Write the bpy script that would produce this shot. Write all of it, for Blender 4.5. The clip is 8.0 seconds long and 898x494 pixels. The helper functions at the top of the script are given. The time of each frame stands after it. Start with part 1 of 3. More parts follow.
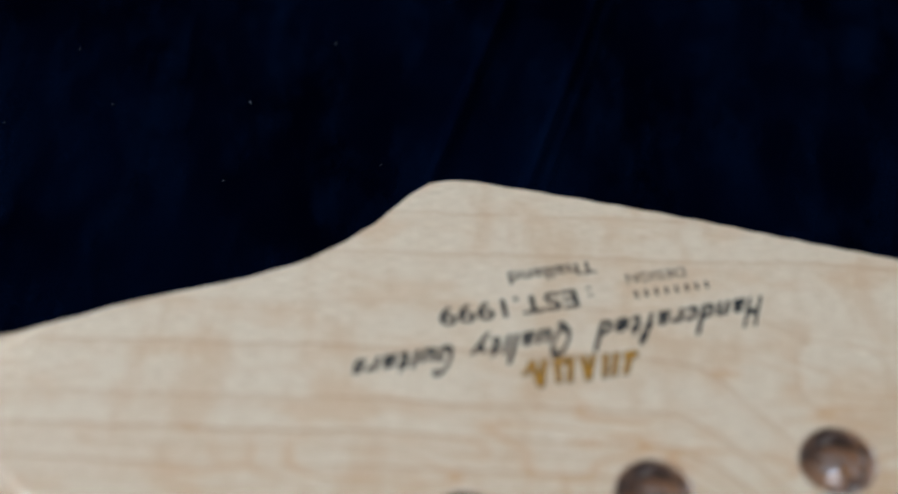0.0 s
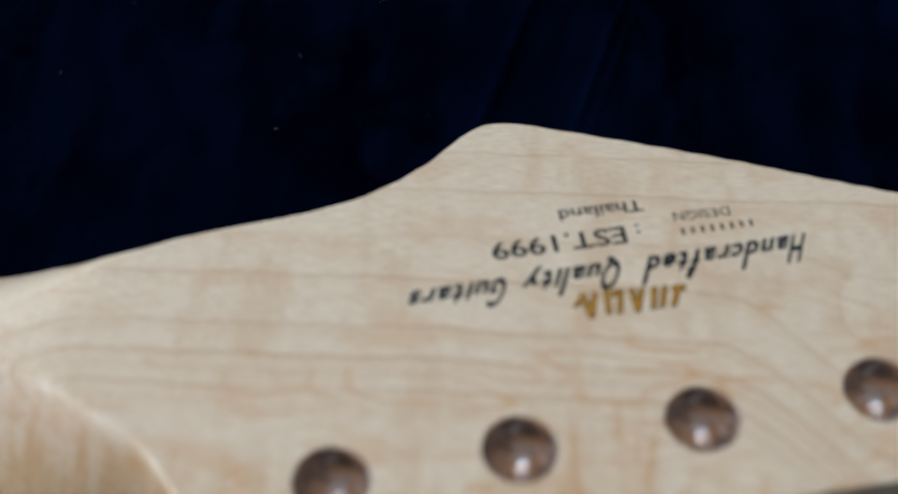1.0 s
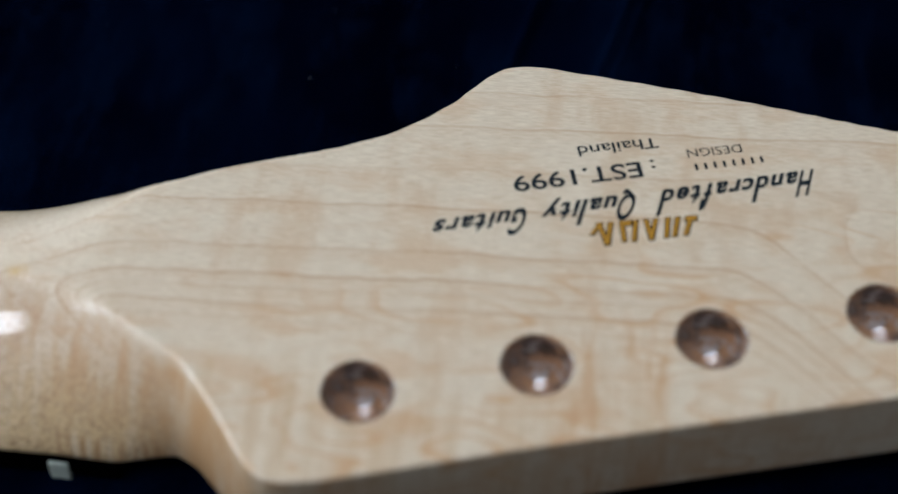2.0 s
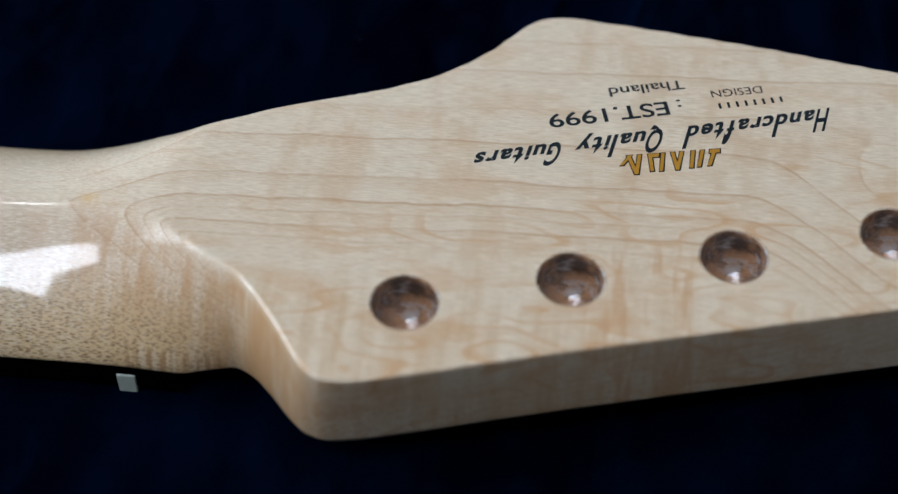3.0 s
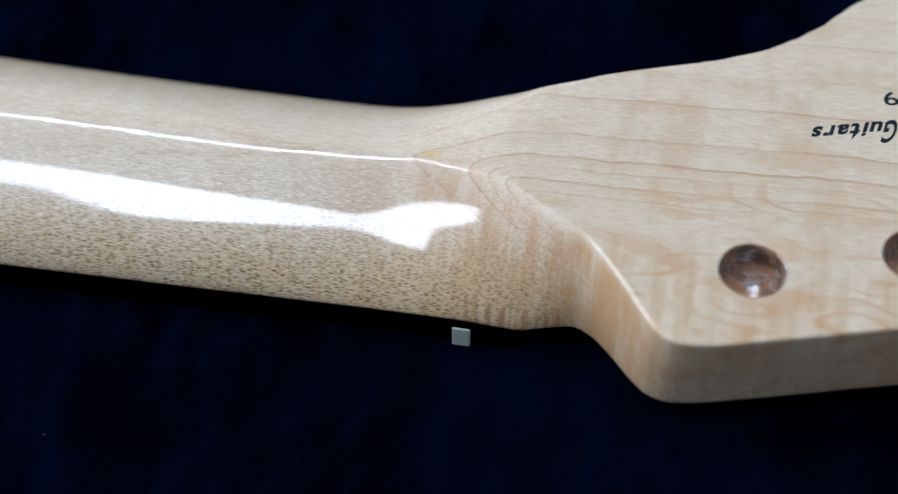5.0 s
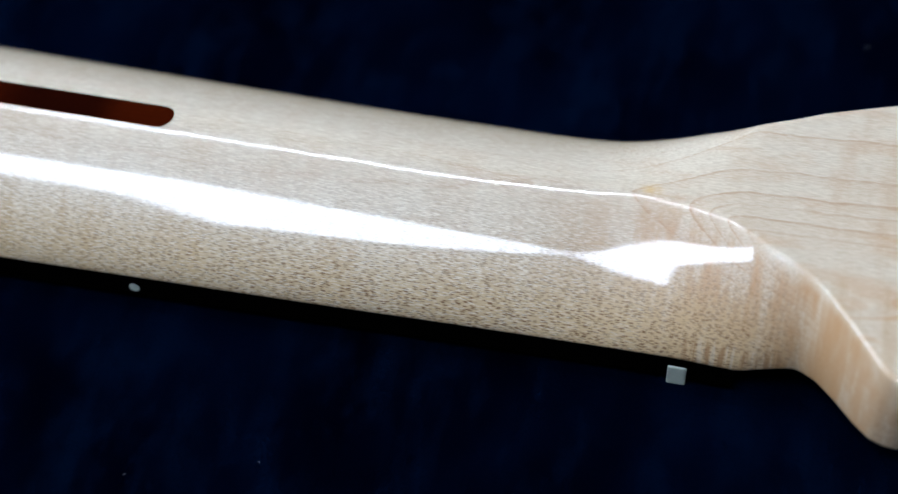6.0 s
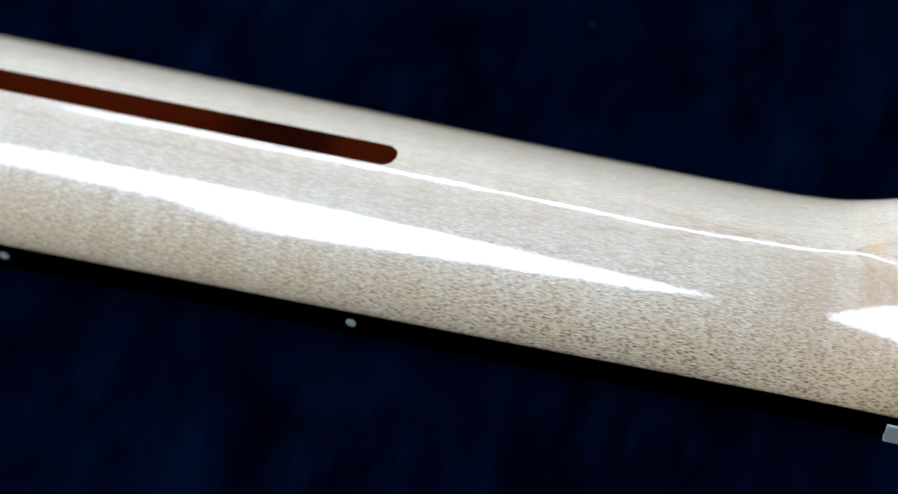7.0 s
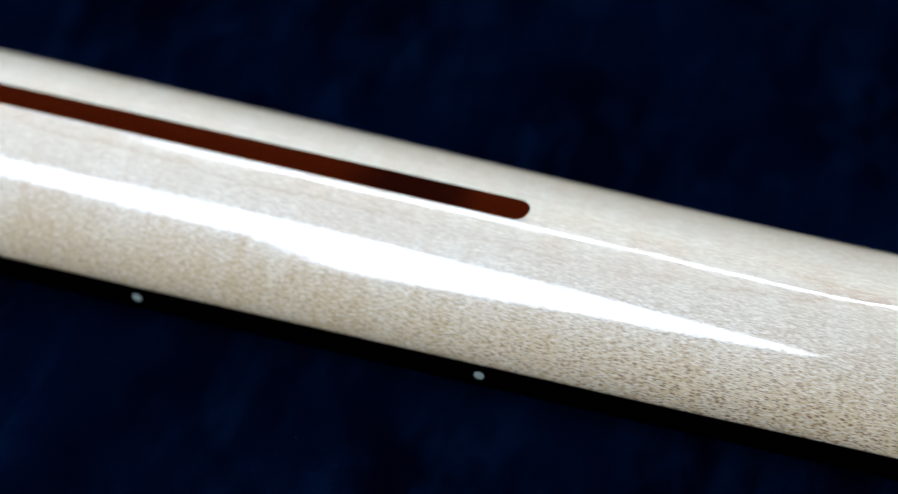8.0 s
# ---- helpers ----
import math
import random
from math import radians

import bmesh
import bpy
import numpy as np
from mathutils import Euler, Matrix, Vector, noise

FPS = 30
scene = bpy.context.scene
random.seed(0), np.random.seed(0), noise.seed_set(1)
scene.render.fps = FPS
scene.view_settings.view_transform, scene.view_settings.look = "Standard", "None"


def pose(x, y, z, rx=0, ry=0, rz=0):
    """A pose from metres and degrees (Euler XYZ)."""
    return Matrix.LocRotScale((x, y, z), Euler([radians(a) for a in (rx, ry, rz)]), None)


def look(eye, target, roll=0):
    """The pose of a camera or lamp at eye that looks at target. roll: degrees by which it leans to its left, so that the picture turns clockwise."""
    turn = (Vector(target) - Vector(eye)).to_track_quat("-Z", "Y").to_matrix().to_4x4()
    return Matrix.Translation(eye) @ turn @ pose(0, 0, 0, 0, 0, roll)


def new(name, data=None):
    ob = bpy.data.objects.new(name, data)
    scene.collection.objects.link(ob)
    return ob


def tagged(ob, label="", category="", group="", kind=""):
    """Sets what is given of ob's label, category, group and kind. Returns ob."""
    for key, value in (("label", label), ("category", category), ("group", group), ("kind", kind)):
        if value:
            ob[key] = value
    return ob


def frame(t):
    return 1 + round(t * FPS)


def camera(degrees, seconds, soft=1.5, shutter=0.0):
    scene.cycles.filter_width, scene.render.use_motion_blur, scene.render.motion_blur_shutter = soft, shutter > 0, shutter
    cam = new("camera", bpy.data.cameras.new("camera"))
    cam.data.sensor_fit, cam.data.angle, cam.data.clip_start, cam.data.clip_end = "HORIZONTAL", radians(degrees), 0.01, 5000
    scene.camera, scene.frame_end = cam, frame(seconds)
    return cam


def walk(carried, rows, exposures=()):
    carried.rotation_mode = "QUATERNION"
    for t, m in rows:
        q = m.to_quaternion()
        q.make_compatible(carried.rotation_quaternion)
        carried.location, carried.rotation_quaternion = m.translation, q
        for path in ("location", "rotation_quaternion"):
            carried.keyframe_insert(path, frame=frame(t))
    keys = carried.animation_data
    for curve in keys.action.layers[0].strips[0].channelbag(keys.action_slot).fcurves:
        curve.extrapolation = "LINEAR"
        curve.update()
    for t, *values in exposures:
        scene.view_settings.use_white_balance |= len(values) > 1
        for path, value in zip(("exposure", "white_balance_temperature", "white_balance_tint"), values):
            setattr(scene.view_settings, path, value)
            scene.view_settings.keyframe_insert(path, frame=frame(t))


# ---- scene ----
PATH = [
    (0, (0.07127, -0.11906, 0.22754), (0.06424, 0.03201, 0.02847), 1.89),
    (0.5, (0.06944, -0.12522, 0.22795), (0.06025, 0.02610, 0.02916), 1.52),
    (1, (0.06516, -0.13304, 0.22651), (0.05765, 0.01974, 0.02876), 2.07),
    (1.2, (0.06453, -0.13550, 0.22561), (0.05715, 0.01674, 0.02745), 2.27),
    (2.3, (0.07174, -0.16001, 0.22948), (0.05560, -0.00380, 0.03496), -0.02),
    (2.5, (0.07234, -0.16616, 0.22982), (0.05531, -0.00911, 0.03605), -0.28),
    (3, (0.07170, -0.17894, 0.23121), (0.05230, -0.01856, 0.04042), -0.68),
    (3.5, (0.06959, -0.18916, 0.23162), (0.04636, -0.02701, 0.04276), -0.96),
    (4, (0.06065, -0.19165, 0.23119), (0.02951, -0.03087, 0.04229), -2.25),
    (4.2, (0.05619, -0.19170, 0.23133), (0.02416, -0.03186, 0.04179), -2.14),
    (5.3, (0.02332, -0.18914, 0.23437), (-0.00590, -0.03267, 0.04159), -0.52),
    (5.5, (0.01832, -0.19005, 0.23501), (-0.01147, -0.03326, 0.04258), -0.40),
    (6, (0.00661, -0.19109, 0.23403), (-0.03101, -0.03420, 0.04306), -1.44),
    (6.5, (-0.00923, -0.19563, 0.23520), (-0.04692, -0.03659, 0.04603), -0.07),
    (7, (-0.02483, -0.20004, 0.23586), (-0.06599, -0.03919, 0.04896), 0.44),
    (7.5, (-0.02928, -0.20091, 0.23729), (-0.07568, -0.03984, 0.05181), 0.11),
    (8, (-0.03345, -0.20244, 0.23814), (-0.08611, -0.04015, 0.05541), -0.54),
]

cam = camera(28.0, 8.0, soft=1.5)
cam.data.dof.use_dof = True
cam.data.dof.focus_distance, cam.data.dof.aperture_fstop = 0.285, 8.2
walk(cam, [(t, look(eye, target, roll)) for t, eye, target, roll in PATH],
     [(0.0, -0.38, 6120, 10), (2.5, -0.39, 6080, 10), (4.0, -0.28, 5860, 10), (6.0, -0.06, 5590, 9), (8.0, 0.22, 5490, 7)])

MM = 0.001

# ---- light: unseen daylight openings and one ceiling tube, assumed from reflections ----
world = bpy.data.worlds.new("world")
scene.world = world
world.use_nodes = True
bg = world.node_tree.nodes["Background"]
sky = world.node_tree.nodes.new("ShaderNodeTexSky")
sky.sky_type, sky.sun_disc = "NISHITA", False
sky.sun_elevation, sky.sun_rotation = radians(50), radians(200)
world.node_tree.links.new(sky.outputs[0], bg.inputs[0])
bg.inputs[1].default_value = 0.08

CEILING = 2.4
# unseen opening, its outline fitted to the long highlight on the neck
CEILING_GAP = [(-1.48, -1.02), (-1.40, -0.63), (-0.82, -0.64), (0.18, -0.98), (-0.86, -1.72), (-0.96, -1.22)]
daylight = bpy.data.lights.new("overhead_daylight", "AREA")
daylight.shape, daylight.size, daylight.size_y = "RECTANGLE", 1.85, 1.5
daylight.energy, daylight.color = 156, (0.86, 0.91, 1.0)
new("overhead_daylight", daylight).matrix_world = pose(-0.68, -1.24, CEILING + 0.12)
window = bpy.data.lights.new("window_daylight", "AREA")
window.shape, window.size, window.size_y = "RECTANGLE", 2.2, 2.22
window.energy, window.color = 86, (0.90, 0.95, 1.0)
new("window_daylight", window).matrix_world = pose(-1.81, 0.75, 1.165, 90, 0, 90) @ pose(0, 0, 0, 180)


# ---- materials ----
class Nodes:
    """A small builder for node materials."""

    def __init__(self, name):
        self.mat = bpy.data.materials.new(name)
        self.mat.use_nodes = True
        self.tree = self.mat.node_tree
        self.bsdf = self.tree.nodes["Principled BSDF"]
        co = self.tree.nodes.new("ShaderNodeTexCoord")
        self.mm = self.op("VectorMath", "SCALE", co.outputs["Object"])
        self.mm.node.inputs["Scale"].default_value = 1000.0

    def put(self, socket, value):
        if isinstance(value, bpy.types.NodeSocket):
            self.tree.links.new(value, socket)
        else:
            socket.default_value = value

    def op(self, kind, mode, *args, clamp=False):
        n = self.tree.nodes.new("ShaderNode" + kind)
        n.operation = mode
        if kind == "Math":
            n.use_clamp = clamp
        for s, v in zip(n.inputs, args):
            self.put(s, v)
        return n.outputs[0] if kind == "Math" or mode not in ("DOT_PRODUCT", "LENGTH") else n.outputs["Value"]

    def math(self, mode, *args, clamp=False):
        return self.op("Math", mode, *args, clamp=clamp)

    def dot(self, v):
        return self.op("VectorMath", "DOT_PRODUCT", self.mm, v)

    def stretch(self, v):
        return self.op("VectorMath", "MULTIPLY", self.mm, v)

    def noise(self, vec, scale=1.0, detail=2.0, rough=0.5, w=None):
        n = self.tree.nodes.new("ShaderNodeTexNoise")
        if w is not None:
            n.noise_dimensions = "1D"
            self.put(n.inputs["W"], w)
        else:
            self.put(n.inputs["Vector"], vec)
        n.inputs["Scale"].default_value, n.inputs["Detail"].default_value = scale, detail
        n.inputs["Roughness"].default_value = rough
        return n.outputs[0]

    def cells(self, vec, scale=1.0, feature="F1"):
        n = self.tree.nodes.new("ShaderNodeTexVoronoi")
        n.feature = feature
        self.put(n.inputs["Vector"], vec)
        n.inputs["Scale"].default_value = scale
        return n.outputs["Distance"], n.outputs["Color"]

    def tint(self, vec, scale):
        """Noise of three channels, to push coordinates about."""
        n = self.tree.nodes.new("ShaderNodeTexNoise")
        self.put(n.inputs["Vector"], vec)
        n.inputs["Scale"].default_value = scale
        return n.outputs["Color"]

    def ramp(self, value, a, b, lo=0.0, hi=1.0):
        n = self.tree.nodes.new("ShaderNodeMapRange")
        n.interpolation_type = "SMOOTHSTEP"
        self.put(n.inputs["Value"], value)
        for k, v in (("From Min", a), ("From Max", b), ("To Min", lo), ("To Max", hi)):
            n.inputs[k].default_value = v
        return n.outputs[0]

    def mix(self, fac, a, b, blend="MIX"):
        n = self.tree.nodes.new("ShaderNodeMix")
        n.data_type, n.blend_type = "RGBA", blend
        self.put(n.inputs[0], fac)
        for s, v in ((n.inputs[6], a), (n.inputs[7], b)):
            self.put(s, v if isinstance(v, bpy.types.NodeSocket) else (*v, 1.0))
        return n.outputs[2]

    def bump(self, height, strength, distance):
        n = self.tree.nodes.new("ShaderNodeBump")
        n.inputs["Strength"].default_value, n.inputs["Distance"].default_value = strength, distance
        self.put(n.inputs["Height"], height)
        self.put(self.bsdf.inputs["Normal"], n.outputs[0])
        return n.outputs[0]

    def done(self, color=None, rough=0.5, coat=0.0, coat_rough=0.03, spec=0.5):
        b = self.bsdf.inputs
        if color is not None:
            self.put(b["Base Color"], color if isinstance(color, bpy.types.NodeSocket) else (*color, 1.0))
        self.put(b["Roughness"], rough)
        b["Coat Weight"].default_value, b["Coat Roughness"].default_value = coat, coat_rough
        b["Specular IOR Level"].default_value = spec
        return self.mat


def maple_material():
    """Flat-sawn lacquered maple: tilted growth rings, ray flecks, faint curl, warm blotches, painted glints."""
    n = Nodes("lacquered_maple")
    px, py, pz = (n.dot(v) for v in ((1.0, 0.0, 0.0), (0.0, 1.0, 0.0), (0.0, 0.0, 1.0)))
    wander = n.math("MULTIPLY", n.noise(n.stretch((0.012, 0.022, 0.022)), 1.0, 2.0, 0.5), 4.0)
    ripple = n.math("MULTIPLY", n.noise(n.stretch((0.10, 0.12, 0.12)), 1.0, 2.0, 0.5), 1.6)
    sweep = n.math("MULTIPLY", n.ramp(px, 94.0, 124.0, 0.0, 19.0), n.ramp(py, 12.0, 30.0, 1.0, 0.0))
    r = n.math("ADD", n.dot((-0.04, 1.0, -4.6)), n.math("ADD", wander, n.math("ADD", ripple, sweep)))
    broken = n.ramp(n.noise(n.stretch((0.035, 0.3, 0.3)), 1.0, 2.0), 0.30, 0.58, 0.25, 1.0)
    line, halo = 0.0, 0.0
    for y, much in ((41.0, 0.5), (33.5, 0.6), (24.5, 0.45), (16.6, 0.75), (8.2, 0.8), (3.3, 1.0), (0.9, 0.6), (-1.9, 0.85), (-4.6, 0.4), (-31.0, 0.5), (-47.0, 0.4), (-62.0, 0.5), (-80.0, 0.4)):
        d = n.math("SUBTRACT", r, y + 1.2 - 4.6 * 24.0)
        line = n.math("MAXIMUM", line, n.math("MULTIPLY", n.math("MULTIPLY", n.ramp(d, -0.55, -0.05), n.ramp(d, 0.0, 0.16, 1.0, 0.0)), much))
        halo = n.math("MAXIMUM", halo, n.math("MULTIPLY", n.math("MULTIPLY", n.ramp(d, -3.2, 0.0), n.ramp(d, 0.0, 0.3, 1.0, 0.0)), much))
    line = n.math("MULTIPLY", line, broken)
    blotch = n.ramp(n.noise(n.stretch((0.07, 0.17, 0.17)), 1.0, 3.0, 0.6), 0.48, 0.66)
    flame = n.ramp(n.noise(n.stretch((0.15, 0.06, 0.06)), 1.0, 3.0, 0.6), 0.50, 0.68)
    curl = n.ramp(n.noise(n.stretch((0.34, 0.03, 0.03)), 1.0, 2.0, 0.55), 0.36, 0.74)
    fiber = n.noise(n.stretch((0.40, 4.5, 4.5)), 1.0, 3.0, 0.65)
    color = n.mix(n.ramp(fiber, 0.3, 0.7), (0.57, 0.465, 0.328), (0.73, 0.635, 0.48))
    head = n.ramp(px, -25.0, 10.0, 0.25, 1.0)
    blotch, flame = n.math("MULTIPLY", blotch, head), n.math("MULTIPLY", flame, head)
    color = n.mix(n.math("MULTIPLY", blotch, n.ramp(py, -2.0, 12.0, 0.62, 0.40)), color, (0.54, 0.345, 0.19))
    color = n.mix(n.math("MULTIPLY", flame, 0.40), color, (0.49, 0.315, 0.175))
    color = n.mix(n.math("MULTIPLY", curl, n.math("MULTIPLY", n.ramp(py, -20.0, -8.0, 0.66, 0.12), n.ramp(px, -90.0, -40.0, 1.6, 1.0))), color, (0.46, 0.30, 0.15))
    color = n.mix(n.math("MULTIPLY", halo, n.math("MULTIPLY", head, 0.30)), color, (0.49, 0.31, 0.17))
    color = n.mix(n.math("MULTIPLY", line, n.math("MULTIPLY", n.ramp(px, -40.0, 5.0, 0.45, 1.0), 0.62)), color, (0.38, 0.19, 0.07))
    # looping figure round the tuner side of the headstock
    loops = n.math("FRACT", n.math("MULTIPLY", n.noise(n.stretch((0.045, 0.12, 0.12)), 1.0, 1.0, 0.4), 7.0))
    loops = n.math("MULTIPLY", n.ramp(loops, 0.0, 0.30), n.ramp(loops, 0.34, 0.42, 1.0, 0.0))
    loops = n.math("MULTIPLY", loops, n.math("MULTIPLY", n.ramp(px, 18.0, 34.0), n.ramp(n.dot((-0.29, 1.0, 0.0)), -18.0, -6.0, 1.0, 0.0)))
    color = n.mix(n.math("MULTIPLY", loops, n.ramp(n.noise(n.stretch((0.05, 0.1, 0.1)), 1.0, 2.0), 0.38, 0.62, 0.12, 0.7)), color, (0.52, 0.30, 0.14))
    ribbon = n.ramp(n.noise(n.stretch((0.42, 0.05, 0.05)), 1.0, 2.0, 0.6), 0.46, 0.62)
    ribbon = n.math("MULTIPLY", ribbon, n.math("MULTIPLY", n.math("MULTIPLY", n.ramp(px, 68.0, 76.0), n.ramp(px, 96.0, 86.0)), n.ramp(py, 4.0, -6.0)))
    color = n.mix(n.math("MULTIPLY", ribbon, 0.75), color, (0.50, 0.30, 0.15))
    # warmer heartwood where the throat is carved
    warm = n.math("MULTIPLY", n.math("MULTIPLY", n.ramp(px, -34.0, 8.0), n.ramp(px, 26.0, 42.0, 1.0, 0.0)), n.math("MULTIPLY", n.ramp(py, -9.0, 4.0, 1.0, 0.0), n.ramp(pz, 22.2, 24.1, 1.0, 0.1)))
    warm = n.math("MULTIPLY", warm, n.ramp(n.noise(n.stretch((0.40, 0.06, 0.06)), 1.0, 3.0, 0.6), 0.34, 0.62, 0.35, 1.0))
    color = n.mix(warm, color, (0.49, 0.285, 0.13))
    # the flank runs golden towards the fretboard
    gold = n.math("MULTIPLY", n.ramp(pz, 21.5, 11.0), n.ramp(px, 8.0, 24.0, 1.0, 0.0))
    color = n.mix(n.math("MULTIPLY", gold, 0.75), color, (0.67, 0.50, 0.275))
    # ray flecks: dashes along the grain, densest where the flank turns down to the fretboard
    drift = n.op("VectorMath", "ADD", n.stretch((0.95, 4.6, 4.6)), n.op("VectorMath", "MULTIPLY", n.tint(n.mm, 1.2), (0.4, 0.4, 0.4)))
    near_dash, tone = n.cells(drift)
    pick = n.op("VectorMath", "DOT_PRODUCT", tone, (1.0, 0.0, 0.0))
    fleck = n.math("MULTIPLY", n.ramp(near_dash, 0.26, 0.56, 1.0, 0.0), n.ramp(pick, 0.05, 0.40, 0.3, 1.0))
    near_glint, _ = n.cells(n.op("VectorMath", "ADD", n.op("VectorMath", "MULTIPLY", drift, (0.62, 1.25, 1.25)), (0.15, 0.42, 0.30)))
    flank = n.math("MULTIPLY", n.ramp(py, -19.0, 0.0, 1.0, 0.16), n.math("MULTIPLY", n.ramp(px, 13.0, 23.0, 1.0, 0.0), n.ramp(pz, 23.0, 24.0, 1.0, 0.2)))
    rim = n.math("MULTIPLY", n.ramp(pz, 23.6, 21.5), n.math("MULTIPLY", n.ramp(px, 29.0, 34.0), n.ramp(px, 44.0, 68.0, 1.0, 0.15)))
    amount = n.math("MULTIPLY", n.math("MULTIPLY", fleck, n.ramp(px, -120.0, -40.0, 0.55, 1.0)), n.math("MAXIMUM", flank, n.math("MULTIPLY", rim, 0.6)))
    color = n.mix(n.math("MULTIPLY", amount, n.ramp(pz, 10.5, 20.5, 1.0, 0.50)), color, (0.195, 0.092, 0.033))
    # pale dashes painted into the colour as glints of the wood's shimmer
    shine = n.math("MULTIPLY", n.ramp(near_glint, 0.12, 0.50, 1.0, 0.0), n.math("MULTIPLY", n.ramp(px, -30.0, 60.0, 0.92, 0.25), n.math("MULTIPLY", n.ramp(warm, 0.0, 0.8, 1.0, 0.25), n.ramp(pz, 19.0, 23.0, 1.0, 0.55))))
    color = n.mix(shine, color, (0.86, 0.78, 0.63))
    # barred end of the flank beside the nut
    bars = n.noise(n.stretch((1.1, 0.06, 0.06)), 1.0, 2.0, 0.6)
    here = n.math("MULTIPLY", n.ramp(n.math("ADD", pz, n.math("MULTIPLY", n.noise(n.mm, 0.5, 2.0), 2.0)), 14.2, 12.2), n.math("MULTIPLY", n.ramp(px, 1.0, 4.0), n.ramp(px, 20.0, 16.0)))
    color = n.mix(n.math("MULTIPLY", n.math("MULTIPLY", n.ramp(bars, 0.52, 0.60), here), 0.8), color, (0.38, 0.21, 0.09))
    color = n.mix(n.math("MULTIPLY", n.math("MULTIPLY", n.ramp(bars, 0.47, 0.40), here), 0.4), color, (0.70, 0.63, 0.50))
    # one yellow resin spot on the neck and one small dark pin mark
    for place, size, tone, much in (((-6.4, 0.5, 23.2), 2.6, (0.62, 0.36, 0.07), 0.6), ((-54.4, 1.6, 22.3), 0.9, (0.33, 0.20, 0.10), 0.6)):
        d = n.op("VectorMath", "SUBTRACT", n.mm, place)
        d = n.op("VectorMath", "LENGTH", n.op("VectorMath", "MULTIPLY", d, (0.65, 1.0, 0.6)))
        d = n.math("ADD", d, n.math("MULTIPLY", n.noise(n.mm, 0.9, 2.0), 1.6))
        color = n.mix(n.ramp(d, 0.5, size, much, 0.0), color, tone)
    relief = n.math("ADD", fiber, n.math("MULTIPLY", fleck, -0.5))
    n.bump(relief, 0.06, 0.0002)
    skin = n.tree.nodes.new("ShaderNodeBump")
    skin.inputs["Strength"].default_value, skin.inputs["Distance"].default_value = 0.011, 0.0001
    n.put(skin.inputs["Height"], relief)
    n.put(n.bsdf.inputs["Coat Normal"], skin.outputs[0])
    n.bsdf.inputs["Coat IOR"].default_value = 1.5
    return n.done(color, 0.42, 1.0, 0.048)


def ebony_material():
    n = Nodes("dark_fretboard_wood")
    f = n.noise(n.stretch((0.2, 3.0, 3.0)), 1.0, 3.0)
    return n.done(n.mix(f, (0.0005, 0.0004, 0.0004), (0.0012, 0.0010, 0.0010)), 0.9, 0.0, spec=0.0)


def walnut_material():
    n = Nodes("dark_red_filler_wood")
    f = n.noise(n.stretch((0.08, 2.2, 2.2)), 1.0, 4.0, 0.6)
    c = n.mix(f, (0.027, 0.0026, 0.0004), (0.042, 0.0055, 0.0008))
    px = n.dot((1.0, 0.0, 0.0))
    smoke = n.math("MULTIPLY", n.ramp(px, -121.0, -109.0), n.ramp(px, -99.0, -93.0, 1.0, 0.0))
    c = n.mix(n.math("MULTIPLY", smoke, 0.8), c, (0.006, 0.001, 0.0006))
    return n.done(c, 0.6, 0.0, 0.03, 0.0)


def bone_material():
    n = Nodes("off_white_bone")
    f = n.noise(n.mm, 1.2, 3.0)
    return n.done(n.mix(f, (0.45, 0.51, 0.43), (0.60, 0.65, 0.56)), 0.4)


def hole_material():
    """Dark oiled end grain under lacquer, its milky gloss painted in as pale grey patches."""
    n = Nodes("lacquered_end_grain")
    f = n.noise(n.stretch((0.20, 0.22, 0.25)), 1.0, 3.0, 0.55)
    g = n.noise(n.stretch((0.32, 0.7, 0.7)), 1.0, 2.0, 0.5)
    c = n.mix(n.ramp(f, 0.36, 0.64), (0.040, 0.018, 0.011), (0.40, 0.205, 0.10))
    gloss_patch = n.noise(n.stretch((0.24, 0.5, 0.45)), 1.0, 4.0, 0.62)
    c = n.mix(n.ramp(gloss_patch, 0.46, 0.64, 0.0, 0.7), c, (0.42, 0.41, 0.41))
    n.put(n.bsdf.inputs["Coat Normal"], n.bump(g, 0.5, 0.0012))
    n.bsdf.inputs["Coat IOR"].default_value = 1.8
    return n.done(c, 0.45, 1.0, 0.18)


def cloth_material():
    """Matt navy cloth with a brushed, cloudy nap and a fine speckle."""
    n = Nodes("navy_cloth")
    big = n.noise(n.stretch((0.030, 0.022, 0.03)), 1.0, 3.0, 0.6)
    mid = n.noise(n.stretch((0.11, 0.045, 0.1)), 1.0, 4.0, 0.7)
    small = n.noise(n.mm, 1.8, 3.0, 0.75)
    speck = n.noise(n.mm, 4.5, 2.0, 0.6)
    c = n.mix(n.ramp(big, 0.34, 0.70), (0.00009, 0.00028, 0.0022), (0.00036, 0.0018, 0.0084))
    c = n.mix(n.math("MULTIPLY", n.ramp(mid, 0.42, 0.72), 0.8), c, (0.0009, 0.0042, 0.0150))
    c = n.mix(n.ramp(small, 0.35, 0.65, 0.6, 0.0), c, (0.0001, 0.0003, 0.0022))
    c = n.mix(n.ramp(speck, 0.66, 0.76, 0.0, 0.5), c, (0.0022, 0.0058, 0.014))
    n.bump(small, 0.6, 0.0005)
    return n.done(c, 1.0, spec=0.0)


